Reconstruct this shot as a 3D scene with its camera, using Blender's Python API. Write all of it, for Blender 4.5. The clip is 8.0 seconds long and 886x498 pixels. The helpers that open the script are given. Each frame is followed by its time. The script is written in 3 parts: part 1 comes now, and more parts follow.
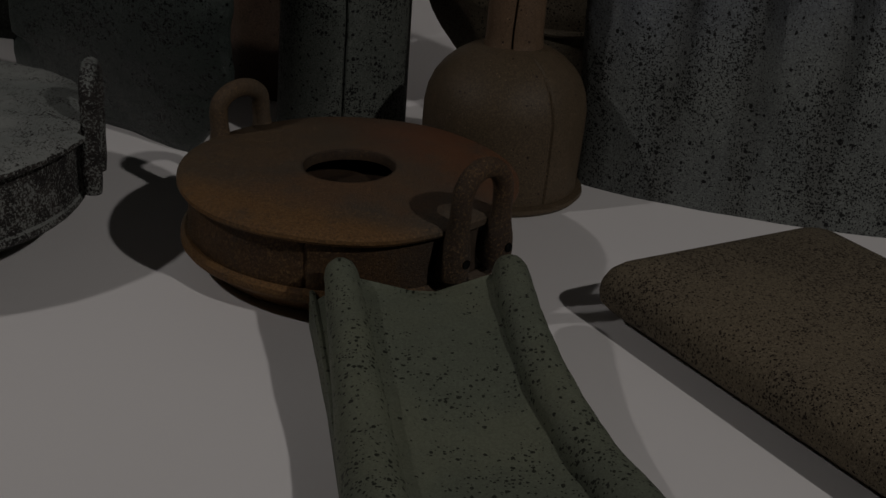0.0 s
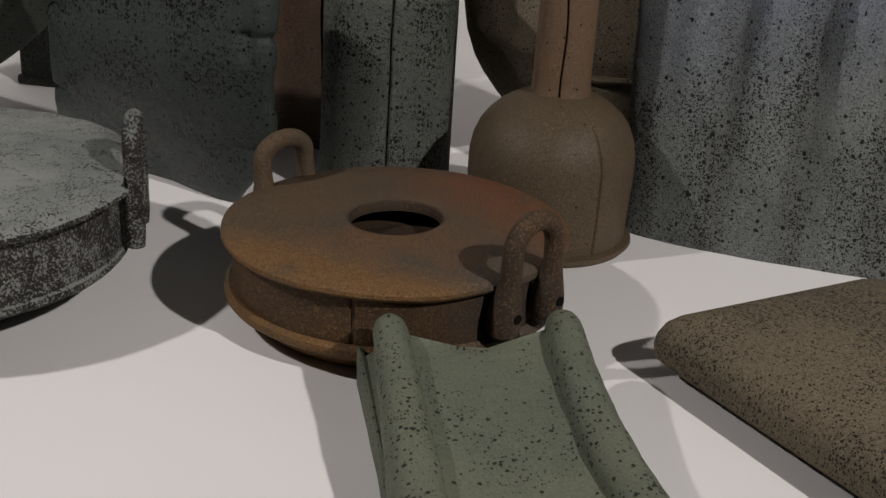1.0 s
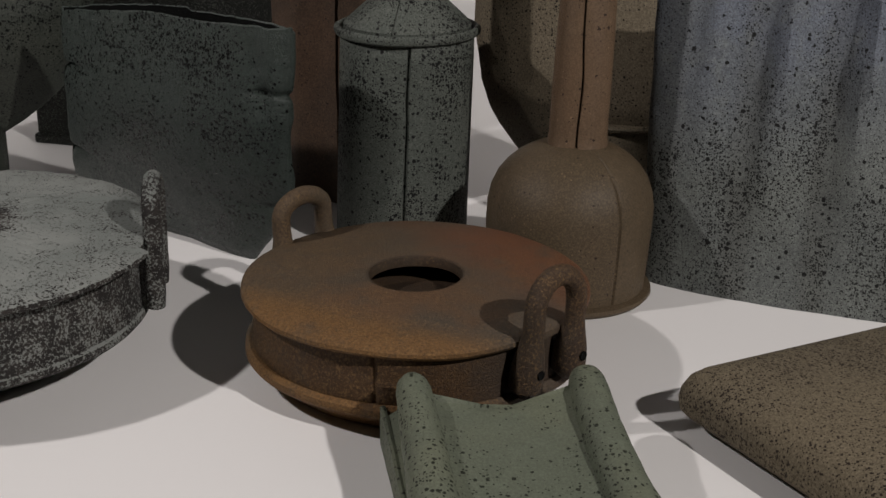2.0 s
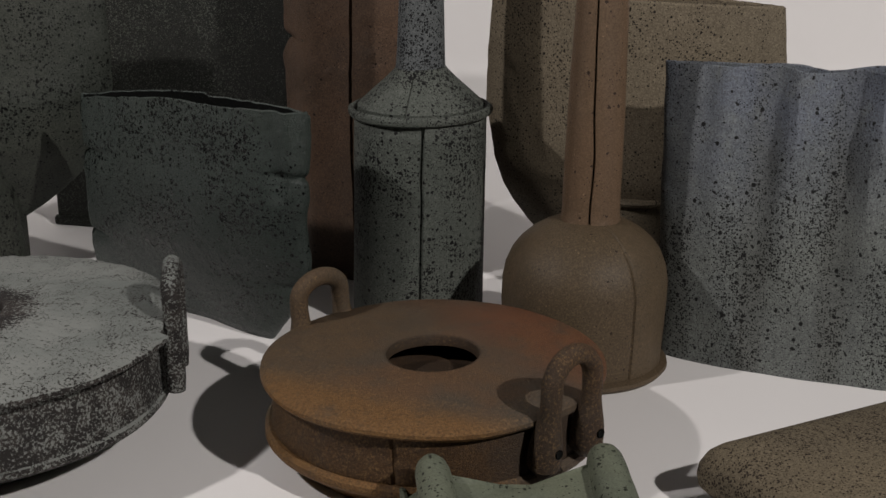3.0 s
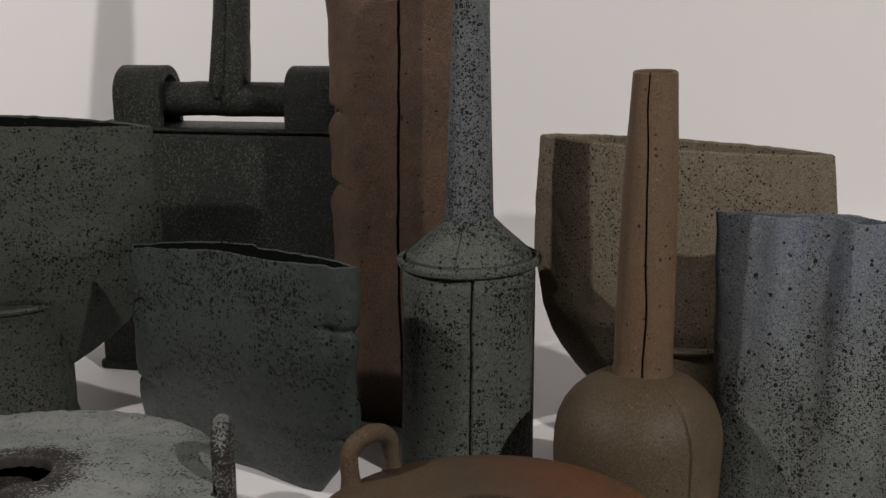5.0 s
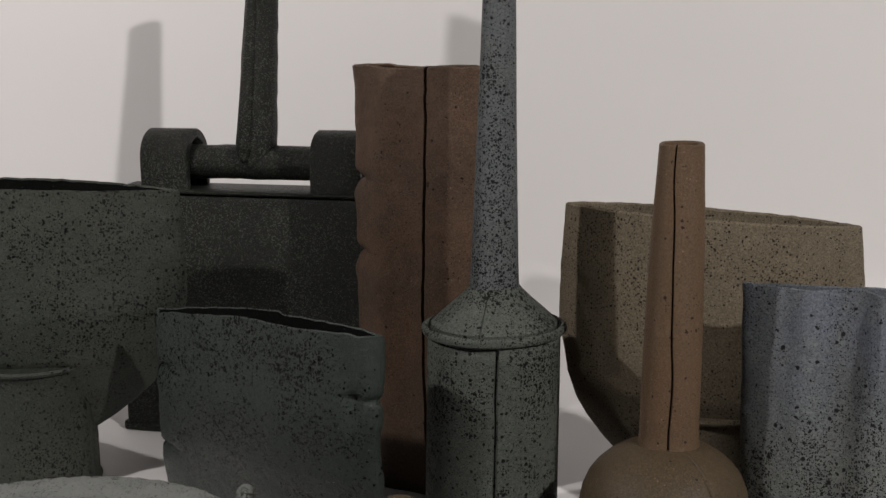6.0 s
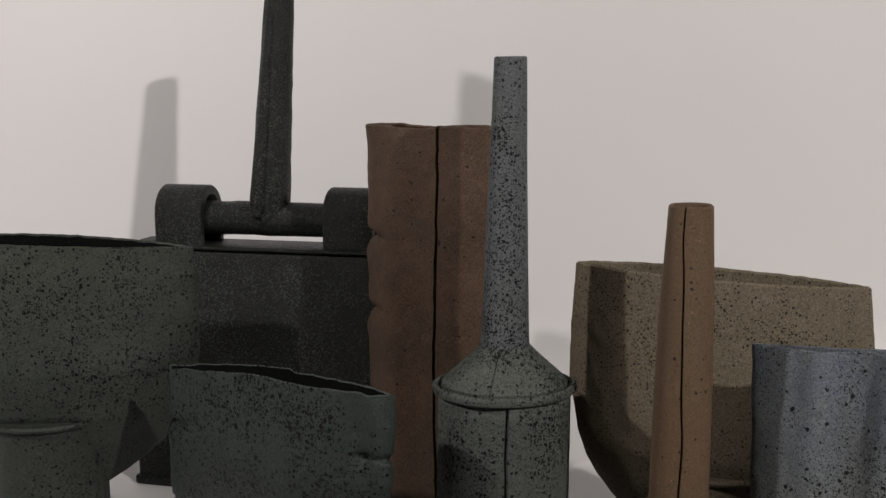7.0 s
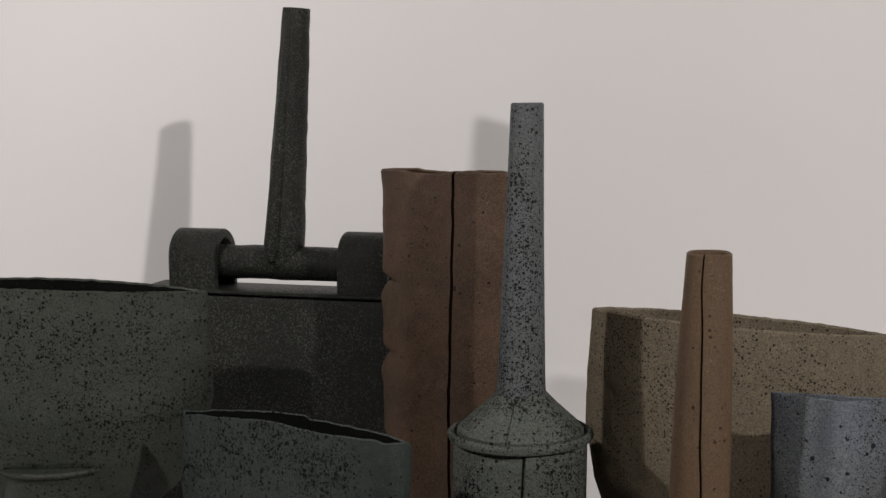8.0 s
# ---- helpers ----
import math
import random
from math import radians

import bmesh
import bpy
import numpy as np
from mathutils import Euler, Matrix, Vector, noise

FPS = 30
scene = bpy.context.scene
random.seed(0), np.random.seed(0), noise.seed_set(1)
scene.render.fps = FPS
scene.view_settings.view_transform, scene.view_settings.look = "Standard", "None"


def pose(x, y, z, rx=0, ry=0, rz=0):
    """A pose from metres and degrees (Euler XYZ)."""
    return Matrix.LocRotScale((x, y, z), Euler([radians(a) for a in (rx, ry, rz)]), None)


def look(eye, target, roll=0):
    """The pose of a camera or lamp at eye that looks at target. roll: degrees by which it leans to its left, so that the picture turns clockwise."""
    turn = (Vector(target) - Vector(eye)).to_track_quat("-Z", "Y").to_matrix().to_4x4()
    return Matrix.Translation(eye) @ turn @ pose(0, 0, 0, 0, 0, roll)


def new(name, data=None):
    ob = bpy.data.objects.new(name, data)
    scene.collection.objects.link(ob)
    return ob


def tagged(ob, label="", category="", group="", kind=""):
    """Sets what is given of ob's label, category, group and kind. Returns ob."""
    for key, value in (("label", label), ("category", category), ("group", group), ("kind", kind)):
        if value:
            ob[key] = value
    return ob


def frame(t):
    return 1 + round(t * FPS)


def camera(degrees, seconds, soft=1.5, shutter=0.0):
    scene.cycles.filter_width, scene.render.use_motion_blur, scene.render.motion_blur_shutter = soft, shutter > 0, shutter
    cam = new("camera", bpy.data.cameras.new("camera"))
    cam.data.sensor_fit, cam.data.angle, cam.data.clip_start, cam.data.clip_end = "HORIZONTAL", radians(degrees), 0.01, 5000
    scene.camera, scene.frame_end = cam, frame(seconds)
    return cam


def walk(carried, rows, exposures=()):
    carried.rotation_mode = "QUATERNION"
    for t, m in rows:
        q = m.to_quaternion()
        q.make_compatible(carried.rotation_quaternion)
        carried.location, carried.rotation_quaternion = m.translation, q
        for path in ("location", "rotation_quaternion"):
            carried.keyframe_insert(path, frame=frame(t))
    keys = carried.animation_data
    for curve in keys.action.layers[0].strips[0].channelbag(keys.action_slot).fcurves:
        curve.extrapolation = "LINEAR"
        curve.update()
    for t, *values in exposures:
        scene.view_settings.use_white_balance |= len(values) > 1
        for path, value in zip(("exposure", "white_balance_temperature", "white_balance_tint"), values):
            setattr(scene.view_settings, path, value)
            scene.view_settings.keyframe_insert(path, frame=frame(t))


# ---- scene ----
cam = camera(37.5, 8.0)
PATH = [
    (0, (-0.006, -0.144, 0.488), (0.021, 1.683, -0.327), 3.1),
    (0.5, (-0.011, -0.129, 0.488), (-0.007, 1.707, -0.304), 2.9),
    (1, (-0.022, -0.117, 0.49), (-0.044, 1.731, -0.274), 2.3),
    (1.5, (-0.028, -0.108, 0.494), (-0.064, 1.75, -0.247), 1.6),
    (3, (-0.027, -0.117, 0.518), (-0.099, 1.784, -0.097), -0.4),
    (3.5, (-0.029, -0.118, 0.526), (-0.118, 1.797, -0.043), -0.9),
    (4, (-0.028, -0.112, 0.535), (-0.122, 1.814, 0.006), -1.1),
    (4.5, (-0.034, -0.105, 0.543), (-0.144, 1.831, 0.056), -1.2),
    (6, (-0.044, -0.096, 0.572), (-0.205, 1.863, 0.2), -0.9),
    (6.5, (-0.039, -0.101, 0.578), (-0.214, 1.863, 0.241), -0.8),
    (7, (-0.041, -0.104, 0.585), (-0.222, 1.865, 0.286), -0.7),
    (7.5, (-0.047, -0.101, 0.589), (-0.232, 1.873, 0.326), -0.7),
    (8, (-0.05, -0.099, 0.592), (-0.243, 1.877, 0.352), -0.6),
]

EXPOSURES = [(0.0, -1.9), (0.25, -0.88), (0.5, -0.27), (0.75, 0.0), (8.0, 0.0)]
walk(cam, [(t, look(eye, target, roll)) for t, eye, target, roll in PATH], EXPOSURES)

# ---- world and lamps ----
world = bpy.data.worlds.new("world")
scene.world = world
world.use_nodes = True
world.node_tree.nodes["Background"].inputs[0].default_value = (0.9, 0.93, 1.0, 1)
world.node_tree.nodes["Background"].inputs[1].default_value = 0.003


def spot(name, at, target, watts, colour, degrees, radius):
    data = bpy.data.lights.new(name, "SPOT")
    data.energy, data.color, data.spot_size, data.spot_blend, data.shadow_soft_size = watts, colour, radians(degrees), 0.9, radius
    ob = new(name, data)
    ob.matrix_world = look(at, target)
    return ob


spot("track_spot_right", (1.82, -0.98, 2.09), (-0.05, 1.2, 0.25), 318, (1.0, 0.942, 0.908), 80, 0.042)
spot("track_spot_left", (-1.22, 0.57, 1.25), (-0.55, 1.4, 0.1), 51, (1.0, 0.94, 0.915), 125, 0.03)


# ---- materials ----
def mat_base(name):
    m = bpy.data.materials.new(name)
    m.use_nodes = True
    nt = m.node_tree
    return m, nt, nt.nodes["Principled BSDF"]


def link(nt, a, b):
    nt.links.new(a, b)


def coords(nt):
    return nt.nodes.new("ShaderNodeTexCoord").outputs["Object"]


def noise_tex(nt, vec, scale, detail=3.0, rough=0.55):
    n = nt.nodes.new("ShaderNodeTexNoise")
    n.inputs["Scale"].default_value, n.inputs["Detail"].default_value, n.inputs["Roughness"].default_value = scale, detail, rough
    link(nt, vec, n.inputs["Vector"])
    return n.outputs["Fac"]


def remap(nt, value, a, b, c=0.0, d=1.0):
    n = nt.nodes.new("ShaderNodeMapRange")
    n.interpolation_type = "SMOOTHSTEP"
    link(nt, value, n.inputs[0])
    for i, v in zip((1, 2, 3, 4), (a, b, c, d)):
        n.inputs[i].default_value = v
    return n.outputs[0]


def calc(nt, op, a, b):
    n = nt.nodes.new("ShaderNodeMath")
    n.operation = op
    for i, v in enumerate((a, b)):
        if isinstance(v, (int, float)):
            n.inputs[i].default_value = v
        else:
            link(nt, v, n.inputs[i])
    return n.outputs[0]


def blend(nt, fac, a, b):
    n = nt.nodes.new("ShaderNodeMix")
    n.data_type = "RGBA"
    if isinstance(fac, (int, float)):
        n.inputs[0].default_value = fac
    else:
        link(nt, fac, n.inputs[0])
    for i, v in ((6, a), (7, b)):
        if isinstance(v, tuple):
            n.inputs[i].default_value = (*v, 1)
        else:
            link(nt, v, n.inputs[i])
    return n.outputs[2]


def bump(nt, height, strength, distance):
    n = nt.nodes.new("ShaderNodeBump")
    n.inputs["Strength"].default_value, n.inputs["Distance"].default_value = strength, distance
    link(nt, height, n.inputs["Height"])
    return n.outputs["Normal"]


def specks(nt, vec, scale, size, share, where):
    """A mask of round specks: size is the radius in cells, share the part of the cells that hold one."""
    v = nt.nodes.new("ShaderNodeTexVoronoi")
    v.inputs["Scale"].default_value = scale
    warp = nt.nodes.new("ShaderNodeTexNoise")
    warp.inputs["Scale"].default_value = scale * 1.3
    link(nt, vec, warp.inputs["Vector"])
    add = nt.nodes.new("ShaderNodeVectorMath")
    add.operation = "MULTIPLY_ADD"
    link(nt, warp.outputs["Color"], add.inputs[0])
    add.inputs[1].default_value = (0.65 / scale,) * 3
    link(nt, vec, add.inputs[2])
    link(nt, add.outputs[0], v.inputs["Vector"])
    sep = nt.nodes.new("ShaderNodeSeparateColor")
    link(nt, v.outputs["Color"], sep.inputs[0])
    radius = calc(nt, "MULTIPLY", remap(nt, sep.outputs[0], 1 - share, 1.0, -0.06, size), where)
    return remap(nt, calc(nt, "SUBTRACT", v.outputs["Distance"], radius), 0.02, -0.04)


def axis_ramp(nt, vec, direction, a, b):
    """Runs from 0 to 1 along a direction of the piece, for kiln flashing, speck fields and painted shade."""
    n = nt.nodes.new("ShaderNodeVectorMath")
    n.operation = "DOT_PRODUCT"
    link(nt, vec, n.inputs[0])
    n.inputs[1].default_value = direction
    return remap(nt, n.outputs["Value"], a, b)


def stoneware(name, base, second, dark, coarse=(95, 0.34, 0.5), fine=(230, 0.3, 0.45), rough=0.62, relief=0.5, patch=7.0, gather=0.6, glints=0.0, mottle=0.5, third=None, field=None, flash=None, streak=1.0, flute_shade=None, middle=None, gloss=0.2, dust=0.0):
    m, nt, p = mat_base(name)
    base, second = tuple(c * 0.9 for c in base), tuple(c * 0.9 for c in second)
    vec = coords(nt)
    wide = noise_tex(nt, vec, patch, 4)
    mid = noise_tex(nt, vec, 60, 4, 0.6)
    grain = noise_tex(nt, vec, 520, 3, 0.75)
    colour = blend(nt, remap(nt, wide, 0.38, 0.64), base, second)
    if flash:
        colour = blend(nt, calc(nt, "MULTIPLY", axis_ramp(nt, vec, *flash[:3]), remap(nt, wide, 0.3, 0.6, 0.55, 1.0)), colour, flash[3])
    colour = blend(nt, remap(nt, mid, 0.5, 0.75, 0.0, 0.4), colour, tuple(c * 1.35 for c in second))
    colour = blend(nt, remap(nt, grain, 0.4, 0.66, 0.0, mottle), colour, tuple(c * 0.35 for c in base))
    colour = blend(nt, remap(nt, grain, 0.5, 0.3, 0.0, mottle * 0.8), colour, tuple(min(0.9, c * 1.6) for c in second))
    run = nt.nodes.new("ShaderNodeVectorMath")
    run.operation = "MULTIPLY"
    link(nt, vec, run.inputs[0])
    run.inputs[1].default_value = (1, 1, streak)
    where = remap(nt, noise_tex(nt, run.outputs[0], patch * 1.7, 2), 0.36, 0.62, 1 - gather, 1.0)
    if field:
        where = calc(nt, "MULTIPLY", where, calc(nt, "ADD", field[3], calc(nt, "MULTIPLY", axis_ramp(nt, vec, *field[:3]), 1 - field[3])))
    if middle:
        far = nt.nodes.new("ShaderNodeVectorMath")
        far.operation = "DISTANCE"
        link(nt, vec, far.inputs[0])
        far.inputs[1].default_value = middle[0]
        where = calc(nt, "MULTIPLY", where, remap(nt, far.outputs["Value"], middle[1], middle[2], 1.0, 0.25))
    if flute_shade:
        dot = nt.nodes.new("ShaderNodeVectorMath")
        dot.operation = "DOT_PRODUCT"
        link(nt, vec, dot.inputs[0])
        dot.inputs[1].default_value = flute_shade[0]
        turn = calc(nt, "ADD", calc(nt, "MULTIPLY", dot.outputs["Value"], 2 * math.pi / flute_shade[1]), flute_shade[2])
        # shading of the flute valleys, put into the colour and the speck density
        valley_shade = remap(nt, calc(nt, "COSINE", turn, 0.0), 0.1, -1.0)
        where = calc(nt, "MULTIPLY", where, calc(nt, "ADD", calc(nt, "MULTIPLY", valley_shade, 0.12), 0.9))
        colour = blend(nt, calc(nt, "MULTIPLY", calc(nt, "MULTIPLY", valley_shade, where), 0.4), colour, flute_shade[3])
    mask = calc(nt, "MAXIMUM", specks(nt, vec, *coarse, calc(nt, "ADD", calc(nt, "MULTIPLY", where, 0.7), 0.3) if middle else calc(nt, "ADD", calc(nt, "MULTIPLY", where, 0.4), 0.6)), specks(nt, vec, *fine, where))
    if third:
        mask = calc(nt, "MAXIMUM", mask, specks(nt, vec, *third, where))
    colour = blend(nt, calc(nt, "MULTIPLY", mask, 0.97), colour, dark)
    if dust:
        pale = specks(nt, vec, 330, 0.3, dust, remap(nt, noise_tex(nt, vec, 26, 2), 0.42, 0.6, 0.0, 1.0))
        colour = blend(nt, calc(nt, "MULTIPLY", pale, 0.5), colour, tuple(min(0.8, c * 2.4) for c in second))
    link(nt, colour, p.inputs["Base Color"])
    link(nt, remap(nt, mask, 0.0, 1.0, rough, rough - glints), p.inputs["Roughness"])
    p.inputs["Specular IOR Level"].default_value = gloss
    height = calc(nt, "SUBTRACT", calc(nt, "ADD", calc(nt, "MULTIPLY", grain, 0.6), calc(nt, "MULTIPLY", noise_tex(nt, vec, 70, 3), 0.8)), calc(nt, "MULTIPLY", mask, 0.5))
    link(nt, bump(nt, height, relief, 0.0016), p.inputs["Normal"])
    return m


def rusty(name, deep=0.0, least=0.08, shade_keep=0.12):
    """Iron-red clay flashed by the flame; deep: how far the colour sinks to near-black brown; least: the flecks away
    from the flame; the last value: what is left of them where shade is painted on the right.
    """
    m, nt, p = mat_base(name)
    vec = coords(nt)
    wide, mid, grain = noise_tex(nt, vec, 9, 4), noise_tex(nt, vec, 30, 5, 0.65), noise_tex(nt, vec, 560, 3, 0.75)
    shift = calc(nt, "MULTIPLY", calc(nt, "SUBTRACT", wide, 0.5), 0.8)
    colour = blend(nt, remap(nt, wide, 0.4, 0.62), (0.11, 0.064, 0.036), (0.074, 0.06, 0.045))
    red = calc(nt, "ADD", axis_ramp(nt, vec, (0.75, 0.66, 0), -0.01, 0.13), shift)
    colour = blend(nt, remap(nt, red, 0.1, 1.0, 0.0, 0.85), colour, (0.13, 0.053, 0.028))
    grey = calc(nt, "ADD", axis_ramp(nt, vec, (-0.75, 0.45, 0), -0.03, 0.1), shift)
    colour = blend(nt, remap(nt, grey, 0.1, 0.9, 0.0, 0.5), colour, (0.068, 0.058, 0.04))
    ochre = calc(nt, "ADD", axis_ramp(nt, vec, (-0.45, -0.89, 0), 0.05, 0.13), shift)
    colour = blend(nt, remap(nt, ochre, 0.2, 1.0, 0.0, 0.9), colour, (0.158, 0.083, 0.031))
    colour = blend(nt, remap(nt, mid, 0.48, 0.68, 0.0, 0.6), colour, (0.066, 0.054, 0.041))
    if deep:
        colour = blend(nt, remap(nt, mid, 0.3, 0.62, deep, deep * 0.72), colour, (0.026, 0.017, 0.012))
        # the lid plate's shade on the right half, painted by fading the flecks
        right_shade = axis_ramp(nt, vec, (0.9, 0.43, 0), -0.09, 0.03)
    far = nt.nodes.new("ShaderNodeVectorMath")
    far.operation = "LENGTH"
    flat = nt.nodes.new("ShaderNodeVectorMath")
    flat.operation = "MULTIPLY"
    link(nt, vec, flat.inputs[0])
    flat.inputs[1].default_value = (1, 1, 0)
    link(nt, flat.outputs[0], far.inputs[0])
    colour = blend(nt, remap(nt, far.outputs["Value"], 0.044, 0.0405, 0.0, 0.6), colour, (0.02, 0.014, 0.01))
    colour = blend(nt, remap(nt, grain, 0.46, 0.64, 0.0, 0.42), colour, (0.02, 0.013, 0.009))
    colour = blend(nt, remap(nt, calc(nt, "ADD", grain, calc(nt, "MULTIPLY", calc(nt, "SUBTRACT", wide, 0.5), 0.3)), 0.42, 0.3, 0.0, 0.55), colour, (0.23, 0.15, 0.06))
    fleck = noise_tex(nt, vec, 430, 4, 0.7)
    warm = calc(nt, "MULTIPLY", remap(nt, fleck, 0.53, 0.62), remap(nt, calc(nt, "ADD", ochre, calc(nt, "MULTIPLY", mid, 0.9)), 0.35, 1.0, least, max(least, 0.42 - 0.12 * deep)))
    if deep:
        warm = calc(nt, "MULTIPLY", warm, remap(nt, right_shade, 0.0, 1.0, 1.0, shade_keep))
    colour = blend(nt, warm, colour, (0.23, 0.142, 0.062))
    colour = blend(nt, remap(nt, fleck, 0.46, 0.36, 0.0, 0.45), colour, (0.028, 0.018, 0.013))
    link(nt, colour, p.inputs["Base Color"])
    p.inputs["Roughness"].default_value = 0.58
    p.inputs["Specular IOR Level"].default_value = 0.15
    link(nt, bump(nt, calc(nt, "ADD", grain, calc(nt, "MULTIPLY", mid, 0.8)), 0.75, 0.0018), p.inputs["Normal"])
    return m


def crusted(name):
    """Dark clay under a pale crust: closed on top but for pits, broken into flakes on the upright sides and along the edges."""
    m, nt, p = mat_base(name)
    vec = coords(nt)
    wide, cluster, crust, grain = noise_tex(nt, vec, 9, 3), noise_tex(nt, vec, 46, 3, 0.6), noise_tex(nt, vec, 420, 5, 0.7), noise_tex(nt, vec, 900, 2)
    geo = nt.nodes.new("ShaderNodeNewGeometry")
    sep = nt.nodes.new("ShaderNodeSeparateXYZ")
    link(nt, geo.outputs["True Normal"], sep.inputs[0])
    upward = remap(nt, sep.outputs[2], 0.2, 0.9, -0.005, 0.12)
    level = calc(nt, "ADD", calc(nt, "ADD", crust, upward), calc(nt, "MULTIPLY", calc(nt, "SUBTRACT", cluster, 0.5), 0.3))
    level = calc(nt, "ADD", level, calc(nt, "MULTIPLY", calc(nt, "SUBTRACT", wide, 0.5), 0.15))
    flat = nt.nodes.new("ShaderNodeVectorMath")
    flat.operation = "MULTIPLY"
    link(nt, vec, flat.inputs[0])
    flat.inputs[1].default_value = (1, 1, 0)
    far = nt.nodes.new("ShaderNodeVectorMath")
    far.operation = "LENGTH"
    link(nt, flat.outputs[0], far.inputs[0])
    worn = calc(nt, "ADD", remap(nt, far.outputs["Value"], 0.085, 0.04, 0.0, 0.2), remap(nt, far.outputs["Value"], 0.15, 0.188, 0.0, 0.035))
    level = calc(nt, "SUBTRACT", level, worn)
    white = remap(nt, level, 0.495, 0.565)
    pale = blend(nt, remap(nt, wide, 0.35, 0.65), (0.135, 0.148, 0.138), (0.19, 0.2, 0.187))
    pale = blend(nt, remap(nt, crust, 0.5, 0.36, 0.0, 0.5), pale, (0.07, 0.076, 0.07))
    pale = blend(nt, remap(nt, level, 0.62, 0.53, 0.0, 0.5), pale, (0.27, 0.28, 0.265))
    colour = blend(nt, white, blend(nt, remap(nt, cluster, 0.4, 0.6), (0.02, 0.018, 0.017), (0.036, 0.031, 0.028)), pale)
    link(nt, colour, p.inputs["Base Color"])
    p.inputs["Roughness"].default_value = 0.8
    p.inputs["Specular IOR Level"].default_value = 0.2
    link(nt, bump(nt, calc(nt, "ADD", calc(nt, "MULTIPLY", white, 0.8), calc(nt, "MULTIPLY", grain, 0.5)), 0.7, 0.0014), p.inputs["Normal"])
    return m


def plaster(name, colour, scale):
    m, nt, p = mat_base(name)
    vec = coords(nt)
    n = noise_tex(nt, vec, scale, 4)
    link(nt, blend(nt, n, tuple(c * 0.97 for c in colour), colour), p.inputs["Base Color"])
    p.inputs["Roughness"].default_value = 0.55
    link(nt, bump(nt, noise_tex(nt, vec, 160, 3), 0.06, 0.001), p.inputs["Normal"])
    return m


M_GREEN = stoneware("green_grey_stoneware", (0.083, 0.094, 0.082), (0.1, 0.108, 0.094), (0.003, 0.003, 0.003), (215, 0.54, 0.56), (380, 0.6, 0.95), gather=0.55, third=(560, 0.62, 0.95))
M_NECK = stoneware("blue_grey_stoneware", (0.116, 0.125, 0.133), (0.108, 0.118, 0.117), (0.002, 0.002, 0.003), (240, 0.5, 0.6), (430, 0.58, 0.95), gather=0.4, third=(620, 0.54, 0.9))
M_POUCH = stoneware("dark_green_stoneware", (0.031, 0.042, 0.037), (0.038, 0.049, 0.042), (0.002, 0.0022, 0.0025), (190, 0.52, 0.72), (330, 0.58, 0.95), rough=0.38, gather=0.5, glints=0.28, patch=9, third=(500, 0.58, 0.9), middle=((-0.02, -0.02, 0.15), 0.12, 0.2), relief=1.3, gloss=0.34)
M_OLIVE = stoneware("olive_green_stoneware", (0.034, 0.04, 0.033), (0.044, 0.048, 0.039), (0.002, 0.002, 0.002), (240, 0.5, 0.5), (360, 0.56, 0.8), rough=0.5, glints=0.2, third=(540, 0.52, 0.7), gather=0.45)
M_TROUGH = stoneware("sage_green_stoneware", (0.14, 0.152, 0.107), (0.115, 0.13, 0.096), (0.018, 0.02, 0.014), (230, 0.42, 0.45), (430, 0.46, 0.6), rough=0.6, gather=0.9, patch=11, mottle=0.28)
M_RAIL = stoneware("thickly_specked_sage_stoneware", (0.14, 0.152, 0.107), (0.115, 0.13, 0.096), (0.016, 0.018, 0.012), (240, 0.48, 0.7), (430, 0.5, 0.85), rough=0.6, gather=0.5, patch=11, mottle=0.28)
M_BLUE = stoneware("blue_white_stoneware", (0.136, 0.147, 0.141), (0.16, 0.172, 0.161), (0.005, 0.005, 0.005), (170, 0.44, 0.3), (420, 0.57, 0.95), rough=0.55, relief=0.9, patch=13, gather=0.4, streak=0.35, third=(620, 0.6, 0.95),
                   field=((0.16, 0.05, -1), -0.3, -0.16, 0.7), flash=((-0.25, -0.1, 1), 0.13, 0.3, (0.125, 0.142, 0.182)), flute_shade=((0.951, -0.309, 0), 0.076, 4.71, (0.07, 0.07, 0.062)))
M_BROWN = stoneware("plain_brown_stoneware", (0.084, 0.062, 0.038), (0.093, 0.067, 0.041), (0.02, 0.013, 0.009), (220, 0.34, 0.1), (420, 0.34, 0.2), rough=0.52, relief=0.45, mottle=0.45, dust=0.5)
M_STEM = stoneware("reddish_brown_stoneware", (0.13, 0.083, 0.05), (0.118, 0.08, 0.05), (0.025, 0.015, 0.01), (200, 0.36, 0.25), (420, 0.36, 0.3), rough=0.55, relief=0.5, mottle=0.4, dust=0.25)
M_TERRA = stoneware("terracotta_brown_stoneware", (0.079, 0.053, 0.037), (0.104, 0.065, 0.043), (0.012, 0.007, 0.005), (180, 0.34, 0.15), (430, 0.38, 0.4), rough=0.45, relief=0.6, mottle=0.45, dust=0.15, patch=11)
M_TAN = stoneware("speckled_tan_stoneware", (0.158, 0.13, 0.091), (0.173, 0.144, 0.101), (0.008, 0.006, 0.004), (290, 0.44, 0.4), (480, 0.5, 0.85), rough=0.65, gather=0.5)
M_SLAB = stoneware("pitted_tan_stoneware", (0.182, 0.149, 0.099), (0.154, 0.128, 0.088), (0.026, 0.018, 0.013), (360, 0.46, 0.75), (560, 0.56, 0.95), rough=0.75, relief=1.3, gather=0.4, third=(210, 0.32, 0.25))
M_BLACK = stoneware("black_stoneware", (0.0135, 0.0148, 0.0125), (0.0195, 0.0208, 0.0172), (0.085, 0.092, 0.078), (420, 0.44, 0.5), (640, 0.54, 0.95), rough=0.4, relief=1.4, mottle=0.85, gather=0.4)
